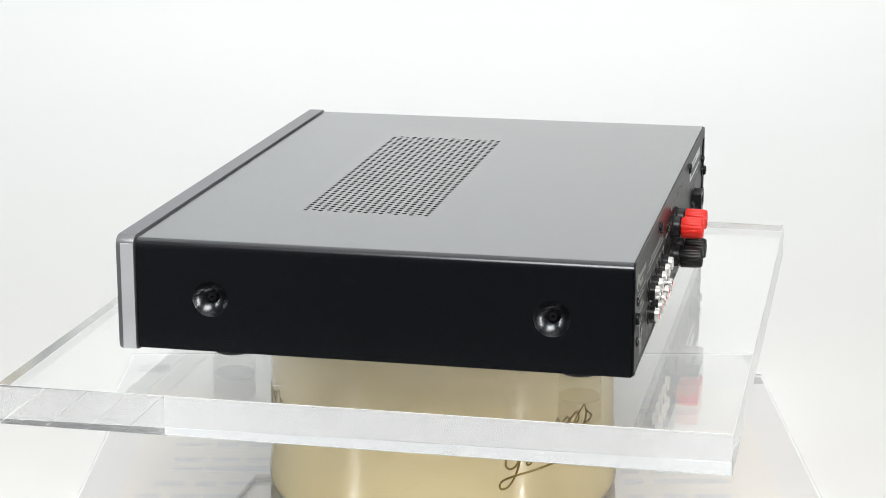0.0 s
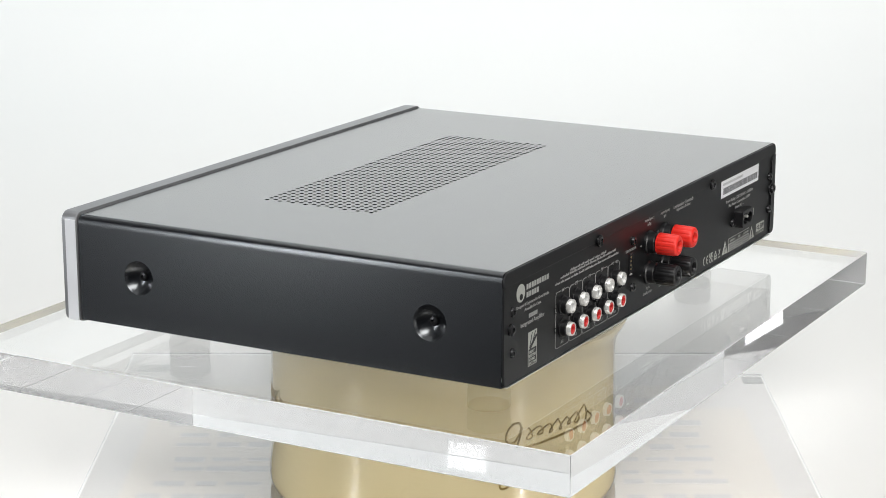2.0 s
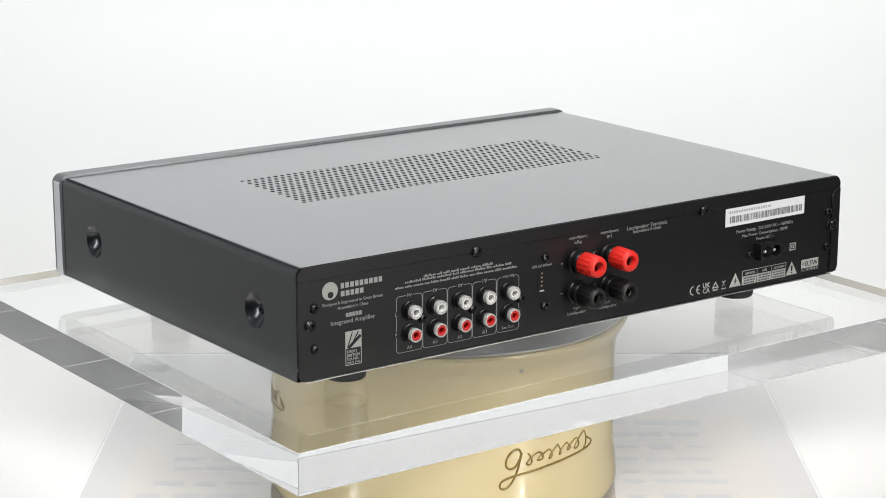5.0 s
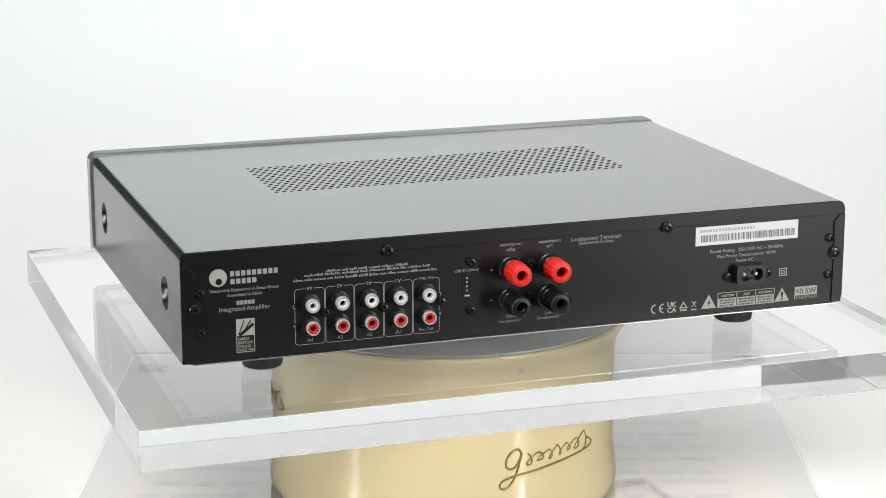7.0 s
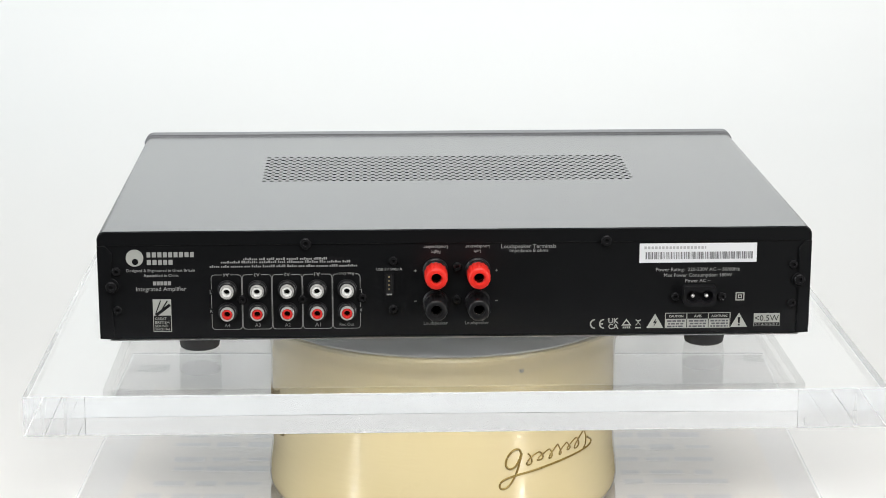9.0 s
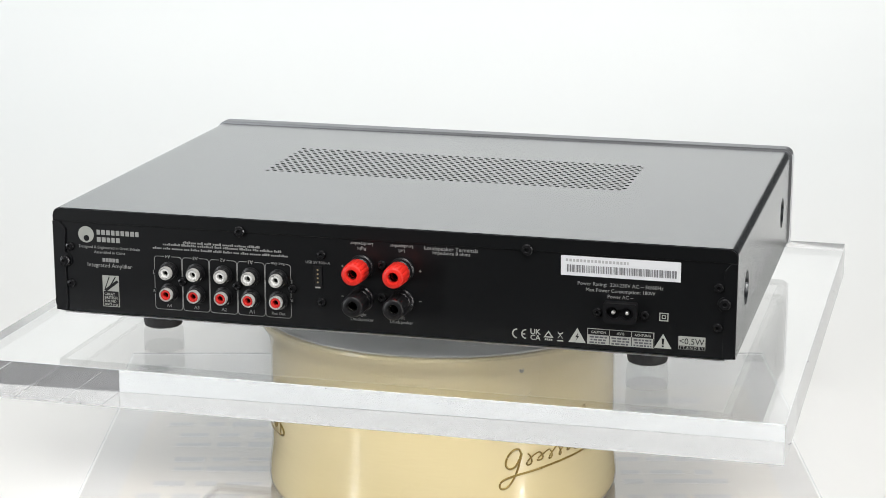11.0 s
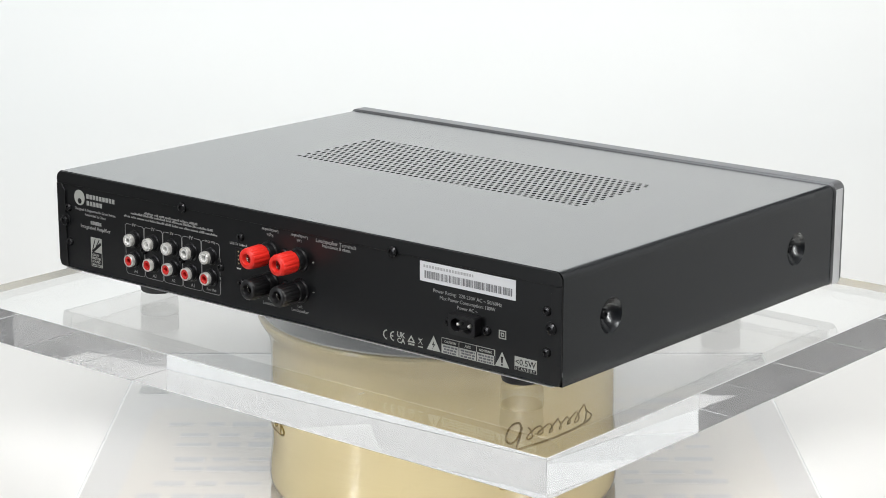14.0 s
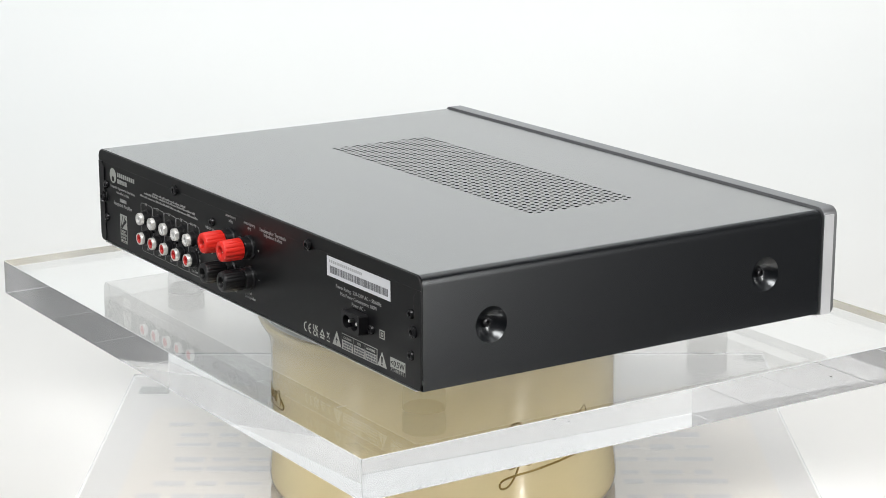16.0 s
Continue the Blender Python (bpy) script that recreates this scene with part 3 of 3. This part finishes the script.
def word_bars(x0, x1, zc, h, panel, mat, seed, y=YP, gap=0.0009, lo=0.002, hi=0.006):
    """Unread small print as a row of plain bars."""
    rng = random.Random(seed)
    x, bms = x0, []
    while x < x1 - 0.0005:
        w = min(rng.uniform(lo, hi), x1 - x)
        bms.append(slab(rect(x, x + w, zc - h / 2, zc + h / 2), INK_D, facing_rear(0, 0, y)))
        x += w + gap
    return part("print_bar", joined(*bms), mat, panel)


def small_print(x0, x1, zc, h, panel, mat, seed):
    """Unread small print: letter-sized plain bars grouped into words."""
    rng = random.Random(seed)
    x, bms = x0, []
    while x < x1 - 0.0006:
        for k in range(rng.randrange(3, 10)):
            w = rng.uniform(0.45, 0.75) * h
            if x + w > x1:
                break
            up = h * (0.62 if rng.random() < 0.6 else 1.0)
            bms.append(slab(rect(x, x + w, zc - h / 2, zc - h / 2 + up), INK_D, facing_rear(0, 0, YP)))
            x += w + 0.24 * h
        x += 0.5 * h
    return part("print_bar", joined(*bms), mat, panel)


def rear_print(panel):
    P = panel
    # maker's mark as plain shapes
    disc = arc_pts(-0.1916, 0.0671, 0.0053, 0, 350, 35)
    print_slab("round_mark", disc, M_PRINT, P, label="pale disc mark")
    part("mark_eye", slab(arc_pts(-0.1913, 0.0648, 0.0019, 0, 345, 23), INK_D, facing_rear(0, 0, YP - 0.0002)), M_REAR, P)
    word_bars(-0.1843, -0.1556, 0.0690, 0.0031, P, M_MARK, 1, gap=0.0009, lo=0.0022, hi=0.0025)
    word_bars(-0.1843, -0.1680, 0.0643, 0.0031, P, M_MARK, 2, gap=0.0009, lo=0.0022, hi=0.0025)
    lettering("Designed & Engineered in Great Britain", -0.1967, -0.1556, 0.0590, P, M_PRINTDIM)
    lettering("Assembled in China", -0.1866, -0.1655, 0.0561, P, M_PRINTDIM)
    word_bars(-0.1810, -0.1701, 0.0512, 0.0024, P, M_PRINTDIM, 3, gap=0.0004, lo=0.0017, hi=0.002)
    lettering("Integrated Amplifier", -0.1913, -0.1610, 0.0473, P, M_PRINTDIM)
    # square badge
    part("badge", ring_bm(rect(-0.1816, -0.1705, 0.0208, 0.0412), rect(-0.1812, -0.1709, 0.0212, 0.0408)), M_PRINT, P)
    print_slab("badge_field", rect(-0.1812, -0.1709, 0.0310, 0.0408), M_PRINT, P)
    for a, b, w in (((-0.1802, 0.0316), (-0.1768, 0.0405), 0.0006), ((-0.1797, 0.0313), (-0.1712, 0.0378), 0.0018), ((-0.1780, 0.0318), (-0.1727, 0.0404), 0.0007)):
        d = (Vector(b) - Vector(a)).normalized()
        n = Vector((-d.y, d.x)) * w / 2
        part("badge_stroke", slab([(a[0] - n.x, a[1] - n.y), (b[0] - n.x, b[1] - n.y), (b[0] + n.x, b[1] + n.y), (a[0] + n.x, a[1] + n.y)], INK_D, facing_rear(0, 0, YP - 0.0002)), M_REAR, P)
    for s, z, x1 in (("GREAT", 0.0290, -0.1735), ("BRITISH", 0.0267, -0.1720), ("SOUND", 0.0244, -0.1727), ("SINCE 1968", 0.0223, -0.1716)):
        lettering(s, -0.1805, x1, z, P)
    # maker's address
    small_print(-0.1264, -0.0750, 0.0660, 0.0015, P, M_PRINTDIM, 5)
    small_print(-0.1398, -0.0614, 0.0641, 0.0015, P, M_PRINTDIM, 6)
    small_print(-0.1466, -0.0559, 0.0615, 0.0015, P, M_PRINTDIM, 7)
    # frames round the socket pairs
    edges = (-0.1462, -0.1274, -0.1093, -0.0909, -0.0727, -0.0556)
    names = ("A4", "A3", "A2", "A1", "Rec Out")
    for k in range(5):
        x0, x1 = edges[k] + 0.0001, edges[k + 1] - 0.0001

        def rr(g, c):
            a, b, z0, z1 = x0 + g, x1 - g, 0.0217 + g, 0.0563 - g
            o = []
            for cx, cz, a0 in ((b - c, z0 + c, -90), (b - c, z1 - c, 0), (a + c, z1 - c, 90), (a + c, z0 + c, 180)):
                o += arc_pts(cx, cz, c, a0, a0 + 90, 4)
            return o

        part("socket_frame", ring_bm(rr(0, 0.0022), rr(0.00032, 0.0019)), M_PRINTDIM, P)
        wide = 0.0088 if k == 4 else 0.0034
        cx = (x0 + x1) / 2
        part("frame_gap", slab(rect(cx - wide / 2 - 0.0008, cx + wide / 2 + 0.0008, 0.0555, 0.0568), INK_D, facing_rear(0, 0, YP - 0.00012)), M_REAR, P)
        lettering(names[k], cx - wide / 2, cx + wide / 2, 0.0562, P, M_PRINTDIM, turned=True, y=YP - 0.0003)
        lettering(names[k], cx - wide / 2, cx + wide / 2, 0.0244, P, M_PRINTDIM)
    for x in (-0.1462, -0.0556):
        for s, z in (("L", 0.0455), ("R", 0.0335)):
            part("frame_gap", slab(rect(x - 0.0012, x + 0.0012, z - 0.0018, z + 0.0018), INK_D, facing_rear(0, 0, YP - 0.00012)), M_REAR, P)
            lettering(s, x - 0.0007, x + 0.0007, z, P, M_PRINTDIM, turned=x > -0.1, y=YP - 0.0003)
    lettering("USB 5V 500mA", -0.0460, -0.0303, 0.0588, P, M_PRINTDIM)
    # loudspeaker lettering
    lettering("Loudspeaker Terminals", 0.0297, 0.0630, 0.0721, P, M_PRINTDIM)
    lettering("Impedance 8 ohms", 0.0349, 0.0582, 0.0695, P, M_PRINTDIM)
    for word, x in (("Right", -0.0100), ("Left", 0.0152)):
        w = 0.0028 if word == "Right" else 0.0020
        lettering(word, x - w, x + w, 0.0695, P, M_PRINTDIM, turned=True)
        lettering("Loudspeaker", x - 0.0073, x + 0.0073, 0.0726, P, M_PRINTDIM, turned=True)
        lettering(word, x - w, x + w, 0.0274, P, M_PRINTDIM)
        lettering("Loudspeaker", x - 0.0073, x + 0.0073, 0.0243, P, M_PRINTDIM)
    for x in (-0.0224, 0.0270):
        lettering("+", x - 0.0008, x + 0.0008, 0.0576, P, M_PRINT)
        print_slab("minus_mark", rect(x - 0.0008, x + 0.0008, 0.0384, 0.0388), M_PRINT, P)
    # serial label
    lab = part("serial_label", slab(rect(0.1139, 0.1856, 0.0614, 0.0735), 0.0002, facing_rear(0, 0)), M_LABEL, P, "white paper serial label with a bar code")
    word_bars(0.1168, 0.1545, 0.0708, 0.0017, lab, M_PALEINK, 9, y=YP - 0.0002, gap=0.0007, lo=0.0013, hi=0.0017)
    rng = random.Random(11)
    x, bms = 0.1176, []
    while x < 0.1828:
        w = rng.choice((0.00025, 0.0004, 0.0006, 0.0009))
        bms.append(slab(rect(x, x + w, 0.0636, 0.0681), INK_D, facing_rear(0, 0, YP - 0.0002)))
        x += w + rng.choice((0.0003, 0.0005, 0.0007))
    part("bar_code", joined(*bms), M_BARINK, lab)
    lettering("Power Rating:  220-230V AC ~ 50/60Hz", 0.1242, 0.1755, 0.0567, P, M_PRINTDIM)
    lettering("Max Power Consumption: 180W", 0.1292, 0.1708, 0.0531, P, M_PRINTDIM)
    lettering("Power AC ~", 0.1424, 0.1577, 0.0499, P, M_PRINTDIM)
    # double-square symbol
    part("class_mark", ring_bm(rect(0.1735, 0.1789, 0.0371, 0.0422), rect(0.1741, 0.1783, 0.0377, 0.0416)), M_PRINT, P)
    part("class_mark", ring_bm(rect(0.1750, 0.1774, 0.0385, 0.0408), rect(0.1755, 0.1769, 0.0390, 0.0403)), M_PRINT, P)
    # approval marks
    def arc_band(cx, cz, r, w, a0, a1):
        return ring_open(arc_pts(cx, cz, r, a0, a1, 14), arc_pts(cx, cz, r - w, a0, a1, 14))

    def ring_open(o, i):
        return slab(o + i[::-1], INK_D, facing_rear(0, 0))

    part("approval_mark", joined(arc_band(0.0875, 0.0230, 0.0031, 0.0008, 90, 270), arc_band(0.0931, 0.0230, 0.0031, 0.0008, 90, 270), slab(rect(0.0903, 0.0925, 0.0226, 0.0234), INK_D, facing_rear(0, 0))), M_PRINT, P)
    lettering("UK", 0.0957, 0.1020, 0.0249, P, bold=0.0001)
    lettering("CA", 0.0957, 0.1020, 0.0213, P, bold=0.0001)
    part("recycle_mark", ring_bm([(0.1038, 0.0218), (0.1099, 0.0218), (0.1068, 0.0262)], [(0.1051, 0.0226), (0.1086, 0.0226), (0.1068, 0.0248)]), M_PRINT, P)
    word_bars(0.1046, 0.1092, 0.0206, 0.0011, P, M_PRINT, 13, lo=0.0008, hi=0.001, gap=0.0003)
    part("bin_mark", joined(slab([(0.1124, 0.0258), (0.1128, 0.0258), (0.1157, 0.0219), (0.1153, 0.0219)], INK_D, facing_rear(0, 0)), slab([(0.1157, 0.0258), (0.1153, 0.0258), (0.1124, 0.0219), (0.1128, 0.0219)], INK_D, facing_rear(0, 0, YP - 0.00005)), slab(rect(0.1122, 0.1159, 0.0200, 0.0207), INK_D, facing_rear(0, 0)), slab(rect(0.1126, 0.1155, 0.0248, 0.0252), INK_D, facing_rear(0, 0, YP - 0.0001))), M_PRINT, P)
    # warning triangles and caution table
    for cx, z0, z1, s in ((0.12435, 0.0201, 0.0292, 0), (0.17605, 0.0203, 0.0293, 1)):
        tri = print_slab("warning_triangle", [(cx - 0.0052, z0), (cx + 0.0052, z0), (cx, z1)], M_PRINT, P, label="pale warning triangle")
        if s:
            part("exclamation", joined(slab([(cx - 0.0005, z0 + 0.0025), (cx + 0.0005, z0 + 0.0025), (cx + 0.0008, z0 + 0.0062), (cx - 0.0008, z0 + 0.0062)], INK_D, facing_rear(0, 0, YP - INK_D)), slab(rect(cx - 0.0006, cx + 0.0006, z0 + 0.0009, z0 + 0.0019), INK_D, facing_rear(0, 0, YP - INK_D))), M_REAR, tri)
        else:
            part("lightning", slab([(cx + 0.0006, z0 + 0.0062), (cx - 0.0011, z0 + 0.0033), (cx + 0.0001, z0 + 0.0033), (cx - 0.0009, z0 + 0.0008), (cx + 0.0013, z0 + 0.0041), (cx + 0.0002, z0 + 0.0041)], INK_D, facing_rear(0, 0, YP - INK_D)), M_REAR, tri)
    table = print_slab("caution_table", rect(0.1305, 0.1708, 0.0199, 0.0296), M_PRINT, P, label="pale caution table in three columns")
    for k, word in enumerate(("CAUTION", "AVIS", "ACHTUNG")):
        x0 = 0.1309 + k * 0.0133
        part("table_head", slab(rect(x0, x0 + 0.0127, 0.0258, 0.0292), INK_D, facing_rear(0, 0, YP - INK_D)), M_REAR, table)
        ww = (0.0088, 0.0046, 0.0098)[k]
        lettering(word, x0 + 0.0064 - ww / 2, x0 + 0.0064 + ww / 2, 0.0275, table, y=YP - 2 * INK_D, bold=0.0001)
        for j in range(3):
            word_bars(x0 + 0.001 + 0.0006 * (j % 2), x0 + 0.0117, 0.0244 - 0.0017 * j, 0.0010, table, M_INK, 20 + 3 * k + j, y=YP - INK_D, gap=0.0006, lo=0.001, hi=0.0028)
        part("table_line", slab(rect(x0 + 0.0128, x0 + 0.0132, 0.0203, 0.0258), INK_D, facing_rear(0, 0, YP - INK_D)), M_REAR, table)
    # standby badge
    badge = print_slab("standby_badge", rect(0.1852, 0.2012, 0.0207, 0.0288), M_PRINT, P, label="pale standby power badge")
    lettering("<0.5W", 0.1859, 0.2006, 0.0258, badge, M_REAR, y=YP - INK_D)
    part("badge_strip", slab(rect(0.1855, 0.2009, 0.0209, 0.0230), INK_D, facing_rear(0, 0, YP - INK_D)), M_REAR, badge)
    lettering("S T A N D B Y", 0.1862, 0.2002, 0.02195, badge, y=YP - 2 * INK_D)


def front_panel(root):
    """Front fascia with rounded corners, set before a bright aluminium band."""
    def rr(x0, x1, z0, z1, c):
        o = []
        for cx, cz, a0 in ((x1 - c, z0 + c, -90), (x1 - c, z1 - c, 0), (x0 + c, z1 - c, 90), (x0 + c, z0 + c, 180)):
            o += arc_pts(cx, cz, c, a0, a0 + 90, 6)
        return o

    m = Matrix.Translation((0, YF + 0.0120, 0)) @ Euler((radians(90), 0, 0)).to_matrix().to_4x4()
    part("fascia", slab(rr(XL - 0.0012, XR + 0.0012, ZB - 0.0024, ZT + 0.0014, 0.006), 0.0108, m, 0.0004), M_FRONT, root, "grey aluminium front fascia", smooth=40)
    for x0, x1 in ((XL - 0.0016, XL - 0.0008), (XR + 0.0008, XR + 0.0016)):
        part("side_band", box(x0, x1, YF + 0.0014, YF + 0.0094, ZB - 0.0008, ZT - 0.0030, 0.0002), M_TRIM, root, "bright aluminium side band")
    # Near-black filler paints the shade line between cover and fascia.
    part("front_gap_shade", box(XL + 0.003, XR - 0.003, YF - 0.0005, YF + 0.0014, ZB + 0.002, ZT - 0.0060), M_DARK, root)


def feet(root):
    base = part("foot", lathe([(0.0, 0.0002), (0.0112, 0.0002), (0.0122, 0.0010), (0.0130, 0.0060), (0.0132, 0.0140), (0.0132, ZB - 0.0012), (0.0, ZB - 0.0012)], 40), M_RUBBER, root, "round black foot", smooth=40)
    base.location = (-0.1570, -0.1180, 0)
    for x, y in ((0.1610, -0.1180), (-0.1570, 0.1000), (0.1610, 0.1000)):
        copy_thing(base, pose(x, y, 0))


def side_screws(root):
    bm = screw_mesh(0.0030)
    s = part("side_screw", bm, M_SCREW, root, "black screw in a cone-shaped well", smooth=40)
    m = Matrix.Translation((XL + 0.0060, 0.0955, 0.0488)) @ Euler((0, radians(-90), 0)).to_matrix().to_4x4()
    s.matrix_basis = m
    copy_thing(s, Matrix.Translation((XL + 0.0060, -0.1095, 0.0488)) @ Euler((0, radians(-90), 0)).to_matrix().to_4x4())
    for y in (0.0955, -0.1095):
        copy_thing(s, Matrix.Translation((XR - 0.0060, y, 0.0488)) @ Euler((0, radians(90), 0)).to_matrix().to_4x4())


def amplifier():
    root = thing("amplifier", "black and grey stereo amplifier with sockets on its rear panel", "amplifier")
    cover(root)
    inner_box(root)
    front_panel(root)
    feet(root)
    side_screws(root)
    panel = rear_panel(root)
    rca(panel)
    binding_posts(panel)
    mains_and_usb(panel)
    rear_screws(panel)
    rear_print(panel)
    return root


amp = amplifier()


def motions():
    """The turntable turns evenly; plate, platter and amplifier turn with it."""
    rows = [(t, pose(0, 0, 0, 0, 0, 77.96 - 8.435 * t)) for t in range(17)]
    walk(amp, rows)
    walk(plate, rows)
    walk(platter, rows)


motions()
